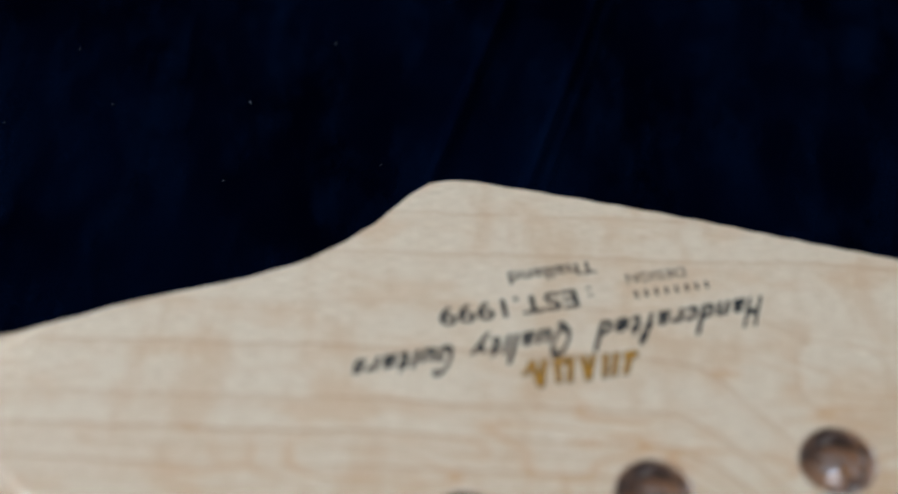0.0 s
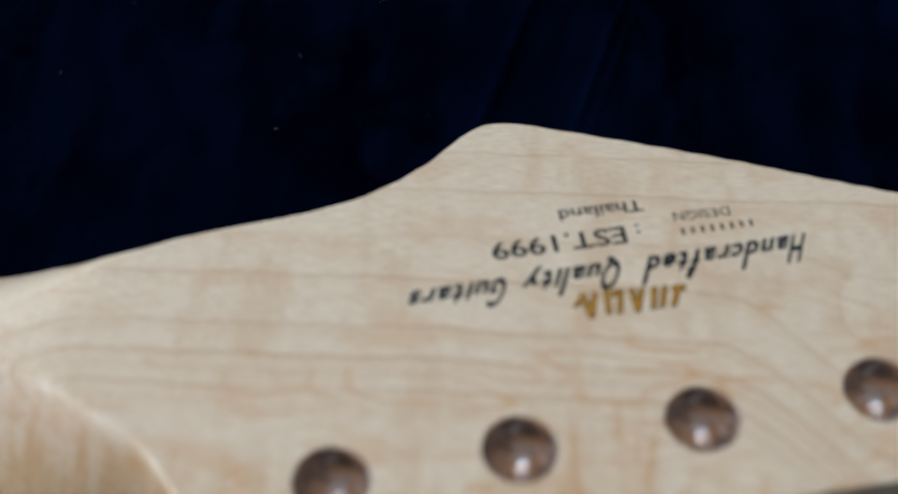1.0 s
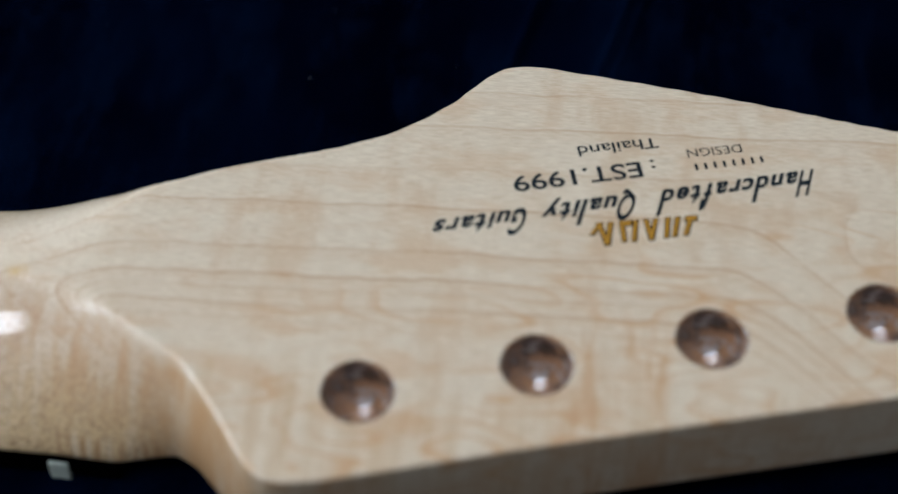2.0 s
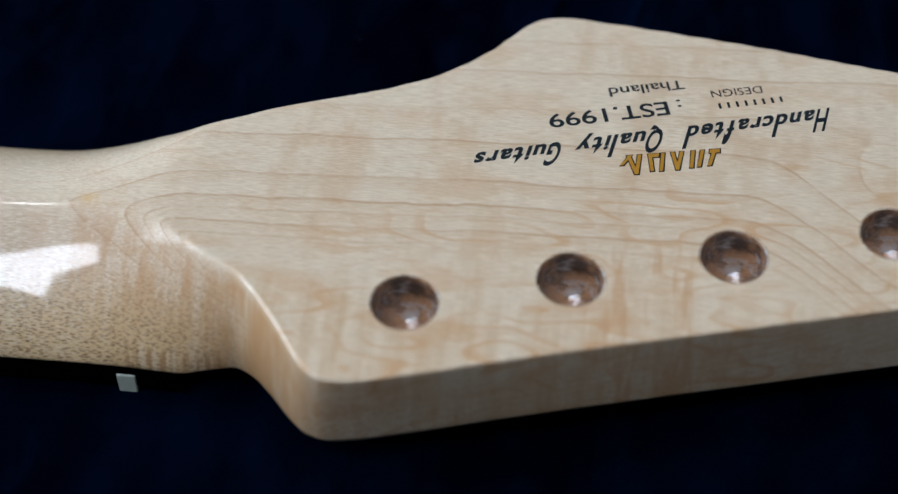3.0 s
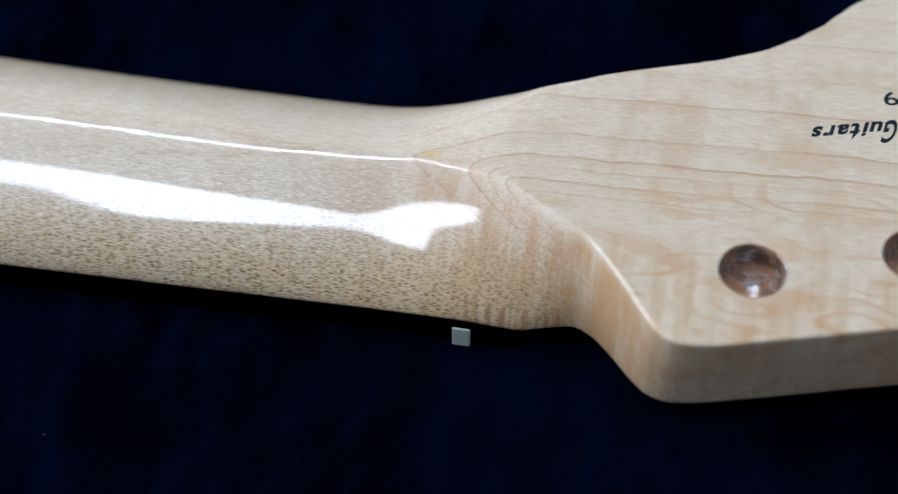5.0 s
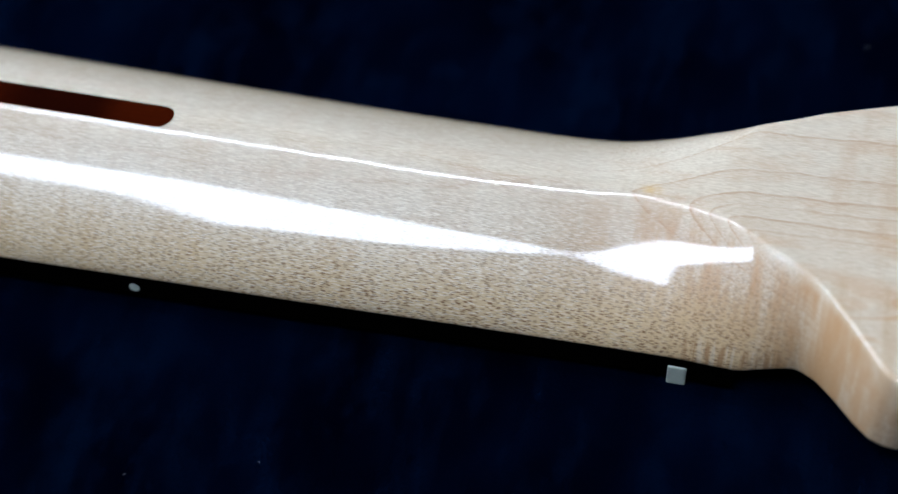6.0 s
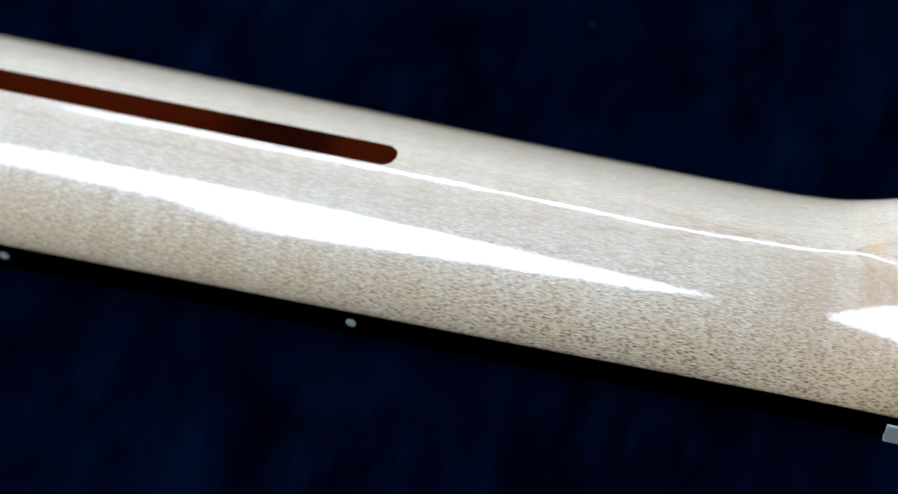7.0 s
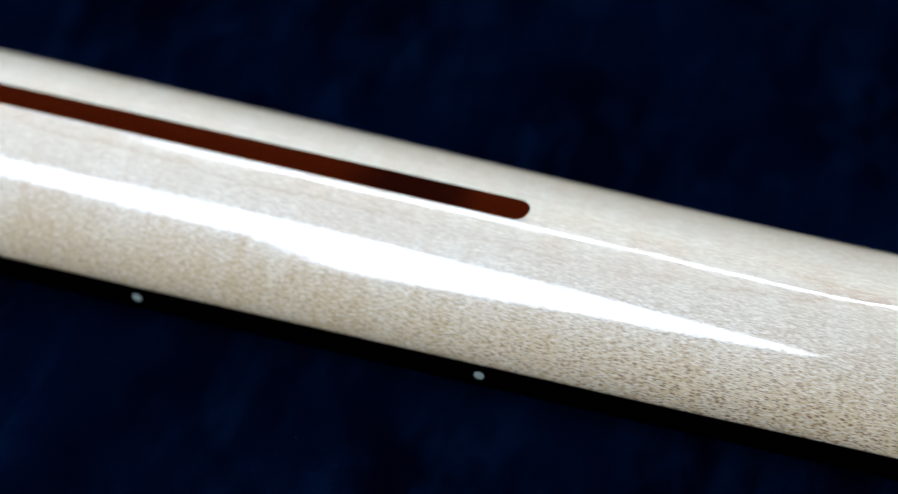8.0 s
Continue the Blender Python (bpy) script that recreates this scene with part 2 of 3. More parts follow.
def plain_material(name, color, rough=0.5, metal=0.0, coat=0.0, spec=0.5):
    n = Nodes(name)
    f = n.noise(n.mm, 0.8, 3.0)
    n.bsdf.inputs["Metallic"].default_value = metal
    return n.done(n.mix(f, tuple(0.9 * v for v in color), tuple(min(1.0, 1.1 * v) for v in color)), rough, coat, spec=spec)


maple = maple_material()
ebony = ebony_material()
walnut = walnut_material()
bone = bone_material()
hole_wood = hole_material()
navy = cloth_material()
ink = plain_material("blue_black_ink", (0.004, 0.010, 0.014), 0.5, 0.0, 0.15, 0.2)
gold_ink = plain_material("gold_ink", (0.46, 0.225, 0.015), 0.35, 0.2, 1.0)


# ---- shapes ----
def part(name, bm, material, parent, label=""):
    me = bm
    if isinstance(bm, bmesh.types.BMesh):
        me = bpy.data.meshes.new(name)
        bm.to_mesh(me)
        bm.free()
    me.materials.clear()
    me.materials.append(material)
    ob = new(name, me)
    ob.parent = parent
    return tagged(ob, label) if label else ob


def box(x0, x1, y0, y1, z0, z1, bevel=0.0):
    """A block with its corners in millimetres."""
    bm = bmesh.new()
    bmesh.ops.create_cube(bm, size=1, matrix=Matrix.Translation(((x0 + x1) / 2 * MM, (y0 + y1) / 2 * MM, (z0 + z1) / 2 * MM))
                          @ Matrix.Diagonal(((x1 - x0) * MM, (y1 - y0) * MM, (z1 - z0) * MM, 1)))
    if bevel:
        bmesh.ops.bevel(bm, geom=bm.edges[:], offset=bevel * MM, segments=3, profile=0.5, affect="EDGES")
    return bm


def sheet(rows, closed=False):
    """A smooth mesh through equally long rows of points."""
    n = len(rows[0])
    verts = [tuple(p) for row in rows for p in row]
    faces = [(i * n + j, (i + 1) * n + j, (i + 1) * n + (j + 1) % n, i * n + (j + 1) % n)
             for i in range(len(rows) - 1) for j in range(n if closed else n - 1)]
    if closed:
        faces += [tuple(range(n)), tuple(reversed(range((len(rows) - 1) * n, len(rows) * n)))]
    me = bpy.data.meshes.new("sheet")
    me.from_pydata(verts, [], faces)
    me.polygons.foreach_set("use_smooth", [len(p.vertices) == 4 for p in me.polygons])
    return me


def curve_through(xs, ys, x):
    """A smooth curve through a few stations that never overshoots them."""
    xs, ys = np.array(xs, float), np.array(ys, float)
    d = np.diff(ys) / np.diff(xs)
    turn = d[1:] * d[:-1] <= 0
    safe = np.where(turn, 1.0, d[1:] * d[:-1]) / np.where(turn, 1.0, (d[1:] + d[:-1]) / 2)
    m = np.concatenate([[d[0]], np.where(turn, 0.0, safe), [d[-1]]])
    i = np.clip(np.searchsorted(xs, x) - 1, 0, len(xs) - 2)
    h = xs[i + 1] - xs[i]
    t = (x - xs[i]) / h
    return ((2 * t**3 - 3 * t**2 + 1) * ys[i] + (t**3 - 2 * t**2 + t) * h * m[i]
            + (-2 * t**3 + 3 * t**2) * ys[i + 1] + (t**3 - t**2) * h * m[i + 1])


# ---- the guitar neck, in millimetres: nut at x = 0, back upwards ----
PLANE = 24.0        # back of the headstock
GLUE = 8.5          # joint of wood and fretboard


def near_edge(x):
    return curve_through([-430, -150, -60, 0, 11, 15, 19.3, 22.2, 25.4, 29.8, 32.2, 35.3, 39, 47.5, 64.4, 95, 118, 160, 178, 186, 190],
                         [-27.6, -23.4, -21.9, -20.9, -21.3, -20.8, -20.4, -21.6, -24.5, -29.35, -31.3, -32.1, -31.6, -29.4, -24.5, -16.1, -9.9, 1.6, 7.2, 11.5, 17.5], x)


def far_edge(x):
    return curve_through([-430, -150, -60, 0, 8, 12.7, 18.9, 27, 35.9, 44.4, 52.7, 57.8, 61, 64.5, 70.4, 81.4, 98, 114.4, 127.3, 160, 178, 186, 190],
                         [27.6, 23.4, 21.9, 20.9, 19.4, 19.6, 21.6, 24.4, 27.5, 31.6, 38.3, 44.4, 47.1, 47.8, 47.3, 46.0, 43.7, 40.9, 38.9, 33.2, 29.3, 25.5, 19.0], x)


SPAN = np.arange(-460, 200.01, 0.25)


def eased(stations, values, soft=2.4):
    """A table along the neck through the stations, with every change drawn out softly."""
    raw = curve_through(stations, values, SPAN)
    padded = np.concatenate([np.full(40, raw[0]), raw, np.full(40, raw[-1])])
    bell = np.exp(-0.5 * (np.arange(-10, 10.01, 0.25) / soft) ** 2)
    return np.convolve(padded, bell / bell.sum(), "valid")


RISE = eased([-430, -80, -30, -22, -16, -12, -8, -4, 0, 4, 8.4, 12, 16, 20, 24, 28, 32, 36, 42, 190],
             [16.5, 15.0, 14.2, 14.03, 13.76, 13.82, 14.2, 14.65, 15.15, 15.8, 16.9, 17.9, 18.23, 18.92, 23.64, 25.0, 34, 60, 90, 90])
NEAR = eased([-430, -40, -22, -16, -12, -8, -4, 0, 4, 8, 12, 17, 22, 28, 190],
             [1.5, 1.5, 1.42, 1.37, 1.325, 1.31, 1.32, 1.37, 1.46, 1.52, 1.56, 1.701, 1.883, 2.0, 2.0], 3.0)
FAR = eased([-430, -150, -60, -25, -15, -5.5, 3.4, 12, 20, 190], [1.5, 1.46, 1.36, 1.43, 1.56, 2.05, 3.2, 7, 8, 8])


def section(x):
    """Half-open section of the wood at x: from the near glue line over the back to the far one."""
    a, b = near_edge(x), far_edge(x)
    base = GLUE + 1.5 * float(np.clip((x - 11) / 8, 0, 1))
    h, near, far = (float(np.interp(x, SPAN, table)) for table in (RISE, NEAR, FAR))
    yc = (a + b) / 2 * float(np.clip((x - 8) / 16, 0, 1))
    th = np.linspace(0, math.pi / 2, 700)
    c, s = np.cos(th), np.sin(th)
    y = np.concatenate([yc - (yc - a) * c ** (2 / near), (yc + (b - yc) * c ** (2 / far))[-2::-1]])
    z = base + h * np.concatenate([s ** (2 / near), (s ** (2 / far))[-2::-1]])
    fade = np.clip((14 - x) / 8, 0, 1) * np.clip((x + 10) / 6, 0, 1) * np.clip((y + 4.5) / 3.5, 0, 1)
    k = 0.11 + 0.40 * float(np.clip((x - 22) / 10, 0, 1)) + 0.45 * fade
    z = -k * np.logaddexp(-z / k, -PLANE / k)
    z[0] = z[-1] = base
    return y, z


def even(y, z, n):
    s = np.concatenate([[0], np.cumsum(np.hypot(np.diff(y), np.diff(z)))])
    u = np.linspace(0, s[-1], n)
    return np.interp(u, s, y), np.interp(u, s, z)


def wood_mesh():
    xs = np.concatenate([np.arange(-430, -30, 4), np.arange(-30, 70, 0.45), np.arange(70, 180, 1.5), np.arange(180, 190.01, 0.5)])
    rows = []
    for x in xs:
        y, z = even(*section(x), 240)
        rows.append([(x * MM, a * MM, b * MM) for a, b in zip(y, z)])
    return sheet(rows, True)


def back_height(x, y):
    """Height of the back's surface over a place."""
    ys, zs = section(x)
    return float(np.interp(y, ys, zs))


def hole_place(i):
    return 45.32 + 24.0 * i, -16.0 + 6.92 * i


def drilled(me):
    """The wood with its six tuner holes cut through the headstock."""
    ob = new("drilled", me)
    cutter = bmesh.new()
    for i in range(6):
        x, y = hole_place(i)
        bmesh.ops.create_cone(cutter, cap_ends=True, segments=64, radius1=5.08 * MM, radius2=5.08 * MM, depth=0.03,
                              matrix=Matrix.Translation((x * MM, y * MM, 0.018)))
    cut_mesh = bpy.data.meshes.new("cutter")
    cutter.to_mesh(cut_mesh)
    cutter.free()
    cut = new("cutter", cut_mesh)
    mod = ob.modifiers.new("cut", "BOOLEAN")
    mod.operation, mod.solver, mod.object = "DIFFERENCE", "EXACT", cut
    out = bpy.data.meshes.new_from_object(ob.evaluated_get(bpy.context.evaluated_depsgraph_get()))
    bpy.data.objects.remove(ob)
    bpy.data.objects.remove(cut)
    flat = [p.use_smooth and not (p.normal.z > 0.9995 and p.center.x > 0.034) for p in out.polygons]
    out.polygons.foreach_set("use_smooth", flat)
    return out


def hole_lining():
    """The lacquered wall of one tuner hole, with a softened rim; its axis is z, its rim at 0."""
    outline = [(5.28, 0.02), (5.19, 0.012), (5.05, -0.08), (4.93, -0.24), (4.86, -0.5)]
    outline += [(4.84, -1.2), (4.82, -2.0), (4.77, -2.8)]
    outline += [(4.77 * math.cos(a), -2.8 - 5.2 * math.sin(a)) for a in np.linspace(0.12, 1.55, 12)]
    rows = []
    for j in range(64):
        a = 2 * math.pi * j / 64
        rows.append([(r * math.cos(a) * MM, r * math.sin(a) * MM, z * MM) for r, z in outline])
    n = len(outline)
    me = bpy.data.meshes.new("tuner_hole")
    me.from_pydata([p for r in rows for p in r], [],
                   [(j * n + k, j * n + k + 1, ((j + 1) % 64) * n + k + 1, ((j + 1) % 64) * n + k) for j in range(64) for k in range(n - 1)])
    me.polygons.foreach_set("use_smooth", [True] * len(me.polygons))
    return me


def stripe_mesh():
    """The filler strip let into the back of the neck, with a round end towards the headstock."""
    rows = []
    half, tip = 2.45, -85.0
    for x in np.concatenate([np.arange(-429, -90, 3), tip - half * (1 - np.sin(np.linspace(0, math.pi / 2, 14) * 0.995))]):
        d = max(0.0, x - (tip - half))
        w = math.sqrt(max(half * half - d * d, 1e-4))
        rows.append([(x * MM, v * MM, (back_height(x, v) + 0.06) * MM) for v in np.linspace(-w, w, 15)])
    return sheet(rows)


def glyphs(text, weight, spread=1.0):
    """Corners and faces of words in the built-in font, starting at x = 0."""
    cu = bpy.data.curves.new("text", "FONT")
    cu.body, cu.offset, cu.resolution_u, cu.space_character = text, weight, 6, spread
    ob = new("text", cu)
    me = bpy.data.meshes.new_from_object(ob.evaluated_get(bpy.context.evaluated_depsgraph_get()))
    bpy.data.objects.remove(ob)
    co = np.array([v.co[:] for v in me.vertices])
    co[:, 0] -= co[:, 0].min()
    return co, [tuple(p.vertices) for p in me.polygons]


def printed(verts, faces, x, y, turn, material, parent, label):
    """One word of flat ink on the headstock's back."""
    me = bpy.data.meshes.new("lettering")
    me.from_pydata([tuple(c * MM for c in v) for v in verts], [], faces)
    ob = part("lettering", me, material, parent, label)
    ob.matrix_world = pose(x * MM, y * MM, (PLANE + 0.03) * MM, 0, 0, turn)
    return ob


def lettering(text, x, y, width, cap, material, parent, label, weight=0.0, turn=196.1):
    """Upright printed words: start of the base line, width and height of capitals in millimetres."""
    co, faces = glyphs(text, weight)
    return printed(co * (width / co[:, 0].max(), cap / 0.73, 1), faces, x, y, turn, material, parent, label)


def script(text, x, y, width, cap, material, parent, label, turn=196.1, slant=0.50):
    """Slanted pen lettering: low rounded small letters with long ascenders after a tall initial."""
    low = 0.46 * cap
    verts, faces, at = [], [], 0.0
    for k, letter in enumerate(text):
        co, some = glyphs(letter, 0.036 if k else 0.024)
        up = co[:, 1]
        if k == 0:
            co[:, 0] *= 0.78
            co[:, 1] = up * cap / 0.73
        elif letter == "i":
            co[:, 1] = up * low / 0.53
        else:
            co[:, 1] = np.where(up > 0.53, low + (up - 0.53) * (cap - low) / 0.21, up * low / 0.53)
        co[:, 0] *= cap / 0.73
        wide = co[:, 0].max()
        co[:, 0] += at + slant * co[:, 1]
        at += wide + (0.09 if letter in "rft" else 0.13) * cap
        faces += [tuple(n + len(verts) for n in f) for f in some]
        verts += [tuple(v) for v in co]
    squeeze = (width - slant * cap) / at
    verts = [(a * squeeze + slant * b * (1 - squeeze), b, c) for a, b, c in verts]
    return printed(verts, faces, x, y, turn, material, parent, label)


def bar(name, x, y, width, height, material, parent, label, turn=196.1, lean=0.0):
    bm = bmesh.new()
    v = [bm.verts.new((a * MM, b * MM, 0)) for a, b in ((0, 0), (width, 0), (width + lean, height), (lean, height))]
    bm.faces.new(v)
    ob = part(name, bm, material, parent, label)
    ob.matrix_world = pose(x * MM, y * MM, (PLANE + 0.03) * MM, 0, 0, turn)
    return ob


def fretboard_mesh():
    rows = []
    for x in list(range(-430, -9, 10)) + [-5, 0, 4, 8, 10.6]:
        w = min(-near_edge(x), 21.2 + 0.0148 * max(0.0, -x)) - 0.06
        top, crown = GLUE - 0.02, 3.0
        outline = [(-w, top), (-w, 3.9), (-w + 0.35, 3.55)]
        outline += [(v, 3.5 - (3.5 - crown) * (1 - (v / w) ** 2)) for v in np.linspace(-w + 0.8, w - 0.8, 9)]
        outline += [(w - 0.35, 3.55), (w, 3.9), (w, top)]
        rows.append([(x * MM, a * MM, b * MM) for a, b in outline])
    me = sheet(rows, True)
    me.polygons.foreach_set("use_smooth", [False] * len(me.polygons))
    return me


guitar = tagged(new("guitar_neck"), "glossy pale maple guitar neck lying face down on navy cloth", "guitar neck")
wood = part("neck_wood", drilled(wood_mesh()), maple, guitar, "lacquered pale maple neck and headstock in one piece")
part("fretboard", fretboard_mesh(), ebony, guitar, "nearly black fretboard")
part("nut", box(0.5, 3.5, -21.2, 21.2, 2.2, 6.5, 0.25), bone, guitar, "off-white bone nut")
part("filler_strip", stripe_mesh(), walnut, guitar, "dark red-brown wood strip let into the back")
lining = hole_lining()
for i in range(6):
    hx, hy = hole_place(i)
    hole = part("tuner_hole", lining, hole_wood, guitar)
    hole.location = (hx * MM, hy * MM, PLANE * MM)
frets = [648 * (1 - 2 ** (-i / 12)) for i in range(0, 18)]
for i in (3, 5, 7, 9):
    x = -(frets[i] + frets[i - 1]) / 2
    bm = bmesh.new()
    bmesh.ops.create_cone(bm, cap_ends=True, segments=24, radius1=0.95 * MM, radius2=0.88 * MM, depth=0.8 * MM,
                          matrix=pose(x * MM, (near_edge(x) + 0.36) * MM, 5.75 * MM, 90))
    part("side_dot", bm, bone, guitar, "white side marker dot")

SCRIPT = "slanted blue-black printed lettering"
script("Handcrafted", 108.3, 30.7, 26.2, 4.9, ink, guitar, SCRIPT)
script("Quality", 82.2, 23.4, 17.0, 4.8, ink, guitar, SCRIPT)
script("Guitars", 66.3, 18.8, 16.8, 4.7, ink, guitar, SCRIPT)
lettering("EST.1999", 82.2, 29.5, 19.6, 3.1, ink, guitar, "black printed lettering", weight=0.014, turn=194.8)
lettering(":", 84.3, 30.2, 0.7, 2.6, ink, guitar, "black printed colon", turn=194.8)
lettering("Thailand", 84.6, 34.7, 12.4, 2.15, ink, guitar, "black printed lettering", weight=0.01, turn=194.6)
lettering("DESIGN", 97.3, 34.7, 8.4, 1.7, ink, guitar, "small black printed lettering", turn=193.8)
# the maker's name stands as plain bars
for k in range(8):
    bar("lettering_bar", 100.6 - 1.40 * k, 32.6 - 0.365 * k, 0.42, 1.25, ink, guitar, "small black printed bar", 194.7)
# gold mark: plain slanted strokes with dark edges
for k, (at, wide, tall, lean) in enumerate(((0.1, 2.3, 0.8, 0.2), (0.6, 0.85, 3.4, 1.5), (2.6, 0.8, 3.5, 1.2), (4.1, 0.8, 3.6, 0.9), (5.9, 0.8, 3.7, 1.3), (7.4, 0.8, 3.8, -0.2),
                                            (8.9, 0.8, 3.8, 0.9), (9.8, 1.7, 0.8, 0.2), (11.0, 0.8, 3.7, 0.2), (12.6, 0.85, 4.0, 1.1), (14.4, 0.85, 4.1, -0.7), (14.0, 0.8, 2.0, 1.8))):
    x, y = 91.0 - 0.98 * at, 19.9 - 0.204 * at
    edge = bar("mark_edge", x + 0.17, y + 0.17, 0.72 * wide + 0.34, tall + 0.34, ink, guitar, "dark edge of a gold mark", 191.5, lean)
    edge.location.z += 0.000001 * k
    gold = bar("gold_mark", x, y, 0.72 * wide, tall, gold_ink, guitar, "gold printed mark", 191.5, lean)
    gold.location.z += 0.00003 + 0.000001 * k


# ---- cloth on the floor ----
def cloth_height(x, y):
    """Height of the cloth's upper face, in millimetres."""
    v = Vector((x * 0.012, y * 0.012, 3.0))
    soft = 2.2 * noise.noise(v) + 0.7 * noise.noise(v * 3.1)
    clear = min(1.0, max(0.0, (abs(y) - 24) / 25)) if x < 12 else min(1.0, max(0.0, (abs(y - 6) - 45) / 25))
    z = 2.1 + soft * clear
    for x0, slope, width, tall in ((66.0, 0.235, 0.8, 1.7), (81.5, 0.235, 0.7, 1.6), (84.0, 0.235, 0.7, 1.0)):
        d = x - (x0 + slope * (y - 92))
        rise = min(1.0, max(0.0, (y - 52) / 25))
        z += tall * math.exp(-(d / width) ** 2) * rise
    for x0, slope, width, tall in ((44.0, 0.5, 2.0, 0.9), (29.0, 0.25, 4.0, 1.5), (14.0, -0.1, 4.5, 1.7), (-3.0, 0.1, 4.0, 1.4), (-26.0, 0.2, 5.5, 1.7), (-52.0, -0.1, 6.0, 1.4), (-74.0, 0.2, 5.0, 1.3), (-97.0, -0.4, 5.0, 1.4), (-150.0, 0.3, 6.0, 1.3)):
        d = x - (x0 + slope * (y + 50))
        z += tall * math.exp(-(d / width) ** 2) * min(1.0, max(0.0, (-y - 36) / 12))
    return z


def cloth_mesh():
    xs = np.concatenate([np.arange(-620, -260, 12.0), np.arange(-260, 56, 2.5), np.arange(56, 96, 0.7), np.arange(96, 200, 2.5), np.arange(200, 520, 12.0)])
    ys = np.concatenate([np.arange(-320, -110, 10.0), np.arange(-110, 150, 2.5), np.arange(150, 330, 10.0)])
    rows = [[(x * MM, y * MM, cloth_height(x, y) * MM) for y in ys] for x in xs]
    me = sheet(rows)
    return me


cloth = part("cloth", cloth_mesh(), navy, None)
solid = cloth.modifiers.new("thickness", "SOLIDIFY")
solid.thickness, solid.offset = 0.0012, -1
tagged(cloth, "dark navy cloth with soft folds spread on the floor", "cloth")


def lint_mesh():
    """Short stray fibres lying on the cloth."""
    rng = random.Random(8)
    bm = bmesh.new()
    for _ in range(70):
        x, y = rng.uniform(-240, 130), rng.choice((rng.uniform(-105, -34), rng.uniform(55, 130)))
        long, thin = rng.uniform(0.2, 0.8), rng.uniform(0.04, 0.08)
        bmesh.ops.create_cube(bm, size=MM, matrix=pose(x * MM, y * MM, (cloth_height(x, y) + 0.05) * MM, 0, rng.uniform(-20, 20), rng.uniform(0, 180))
                              @ Matrix.Diagonal((long, thin, thin, 1)))
    return bm


fibre = plain_material("pale_fibre", (0.10, 0.11, 0.13), 0.9)
tagged(part("lint", lint_mesh(), fibre, None), "tiny pale lint fibres lying on the navy cloth", "lint", kind="stuff")


# ---- the plain room around ----
plaster = plain_material("plain_plaster", (0.07, 0.069, 0.068), 0.9)
concrete = plain_material("plain_floor", (0.08, 0.078, 0.075), 0.8)
lamp_white = plain_material("white_lamp_body", (0.75, 0.75, 0.73), 0.5)
X0, X1, Y0, Y1 = -1750, 2200, -2900, 2300
H = CEILING / MM
tagged(part("floor", box(X0 - 100, X1 + 100, Y0 - 100, Y1 + 100, -120, -2.0), concrete, None), "plain grey floor under the cloth", "floor", kind="structure")
for name, b in (("wall_east", (X1, X1 + 100, Y0 - 100, Y1 + 100)),
                ("wall_south", (X0, X1, Y0 - 100, Y0))):
    tagged(part(name, box(*b, -2.0, H), plaster, None), "plain grey plaster wall closing the room", "wall", kind="structure")


def pierced(blocks):
    """A wall of blocks round a window opening."""
    wall = bmesh.new()
    for b in blocks:
        piece = box(*b)
        me = bpy.data.meshes.new("piece")
        piece.to_mesh(me)
        piece.free()
        wall.from_mesh(me)
    return wall


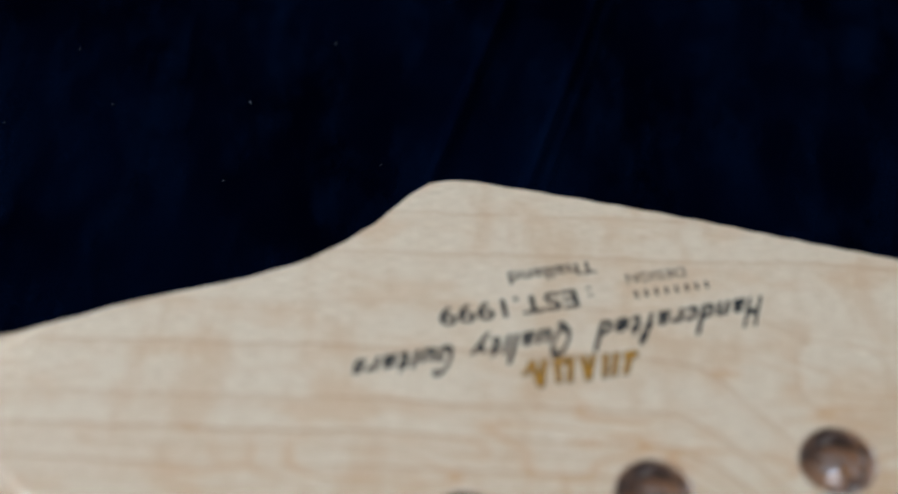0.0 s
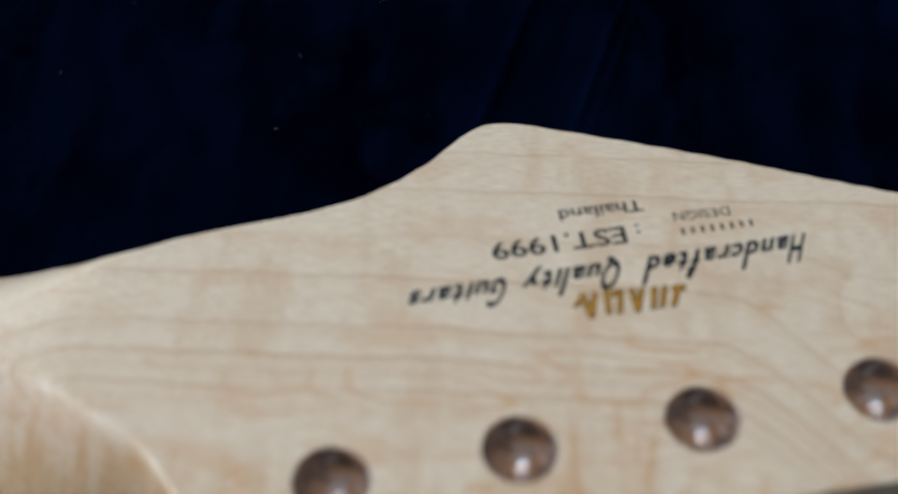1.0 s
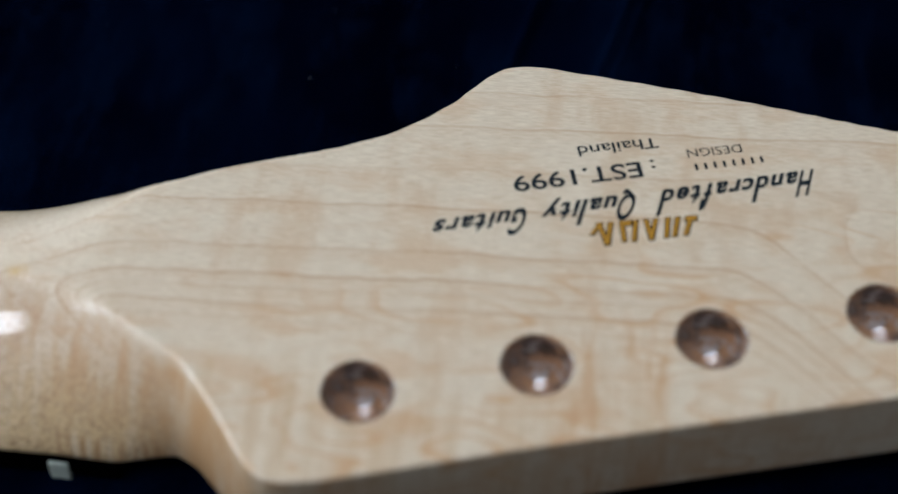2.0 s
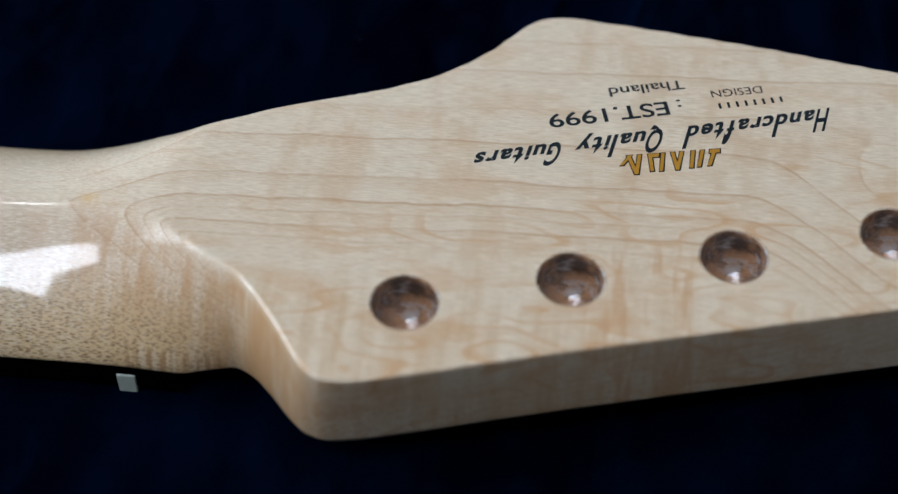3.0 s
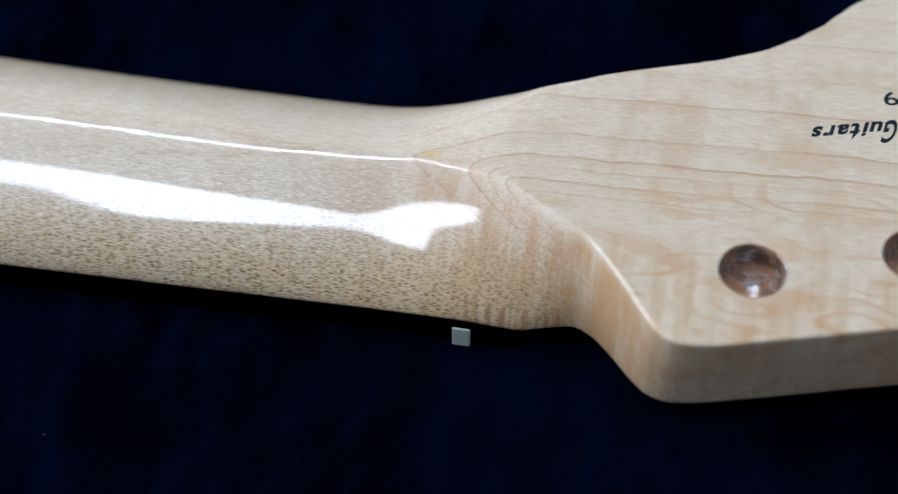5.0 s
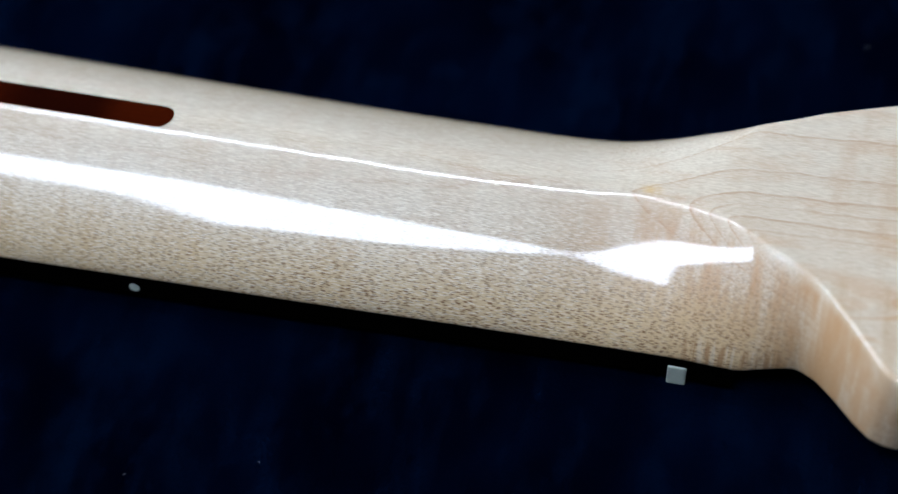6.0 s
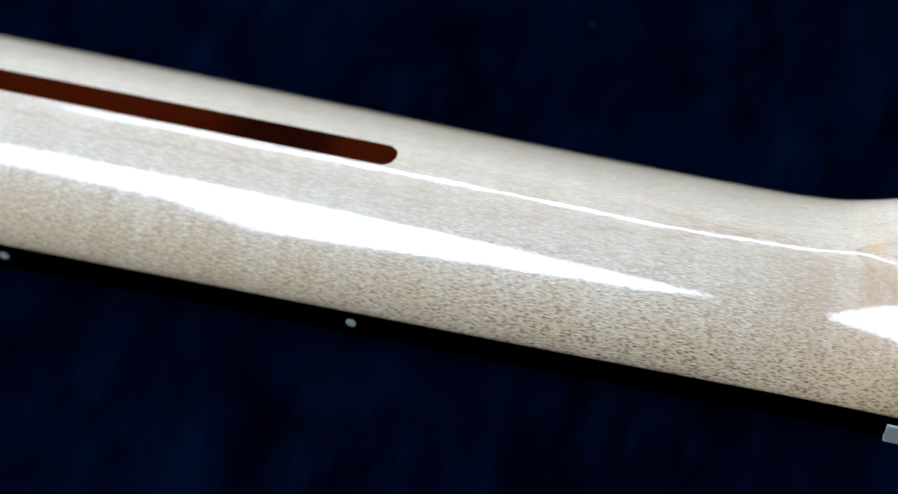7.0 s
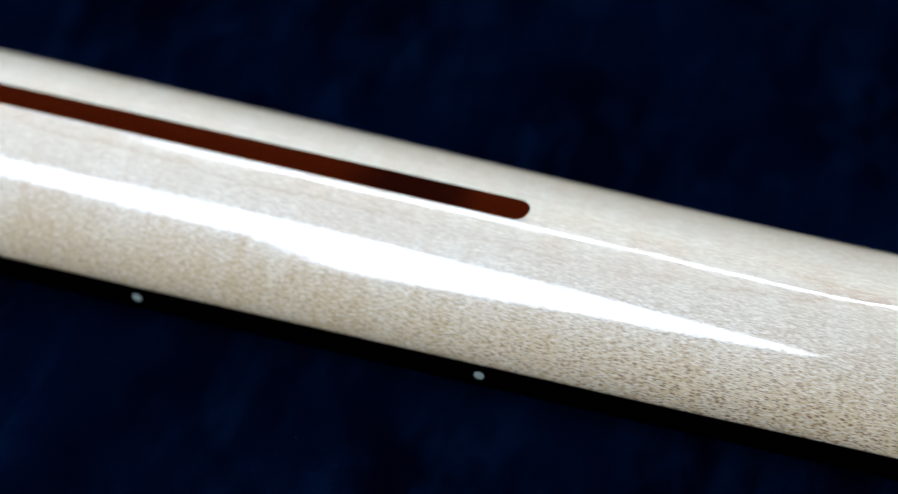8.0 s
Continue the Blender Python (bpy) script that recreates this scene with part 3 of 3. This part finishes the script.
west = [(X0 - 50, X0, *b) for b in ((Y0 - 100, Y1 + 100, 2280, H), (Y0 - 100, Y1 + 100, -2.0, 50), (Y0 - 100, -350, 50, 2280), (1850, Y1 + 100, 50, 2280))]
tagged(part("wall_west", pierced(west), plaster, None), "plain grey plaster wall with a window opening", "wall", kind="structure")
# unseen wall, paler than the others to reflect light onto the neck's far side
white = plain_material("pale_reflecting_wall", (0.36, 0.36, 0.35), 0.9)
tagged(part("wall_north", box(X0, X1, Y1, Y1 + 100, -2.0, H), white, None), "unseen plain pale grey painted wall closing the room and reflecting onto the neck", "wall", kind="structure")


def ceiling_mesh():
    """An unseen plate whose opening is cut to shape the highlight along the neck."""
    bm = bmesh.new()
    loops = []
    for ring in ([(X0 * MM - 0.1, Y0 * MM - 0.1), (X1 * MM + 0.1, Y0 * MM - 0.1), (X1 * MM + 0.1, Y1 * MM + 0.1), (X0 * MM - 0.1, Y1 * MM + 0.1)], CEILING_GAP):
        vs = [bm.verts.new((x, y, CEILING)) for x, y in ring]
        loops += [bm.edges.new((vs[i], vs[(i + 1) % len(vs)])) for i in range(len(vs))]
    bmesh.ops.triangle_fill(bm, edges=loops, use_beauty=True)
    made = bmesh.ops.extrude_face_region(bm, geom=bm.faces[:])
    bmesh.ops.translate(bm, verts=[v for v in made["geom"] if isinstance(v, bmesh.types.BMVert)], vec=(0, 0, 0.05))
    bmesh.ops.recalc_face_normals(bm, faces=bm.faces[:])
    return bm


tagged(part("ceiling", ceiling_mesh(), plaster, None), "unseen plain plaster ceiling with an opening that shapes the neck highlight", "ceiling", kind="structure")

# ceiling tube lamp
glow = bpy.data.materials.new("lit_tube")
glow.use_nodes = True
glow.node_tree.nodes["Principled BSDF"].inputs["Emission Color"].default_value = (0.95, 0.98, 1.0, 1)
glow.node_tree.nodes["Principled BSDF"].inputs["Emission Strength"].default_value = 85.0


def tube_lamp(x, y, long):
    """A tube of the given length under a slim white body."""
    lamp = tagged(new("tube_lamp"), "lit white tube lamp on the ceiling", "ceiling lamp")
    lamp.location = (x, y, CEILING)
    part("body", box(-500 * long - 40, 500 * long + 40, -30, 30, -45, 0, 4), lamp_white, lamp)
    bm = bmesh.new()
    bmesh.ops.create_cone(bm, cap_ends=True, segments=20, radius1=0.013, radius2=0.013, depth=long, matrix=pose(0, 0, -0.066, 0, 90))
    part("tube", bm, glow, lamp, "glowing white tube")


tube_lamp(-0.31, 0.57, 1.58)
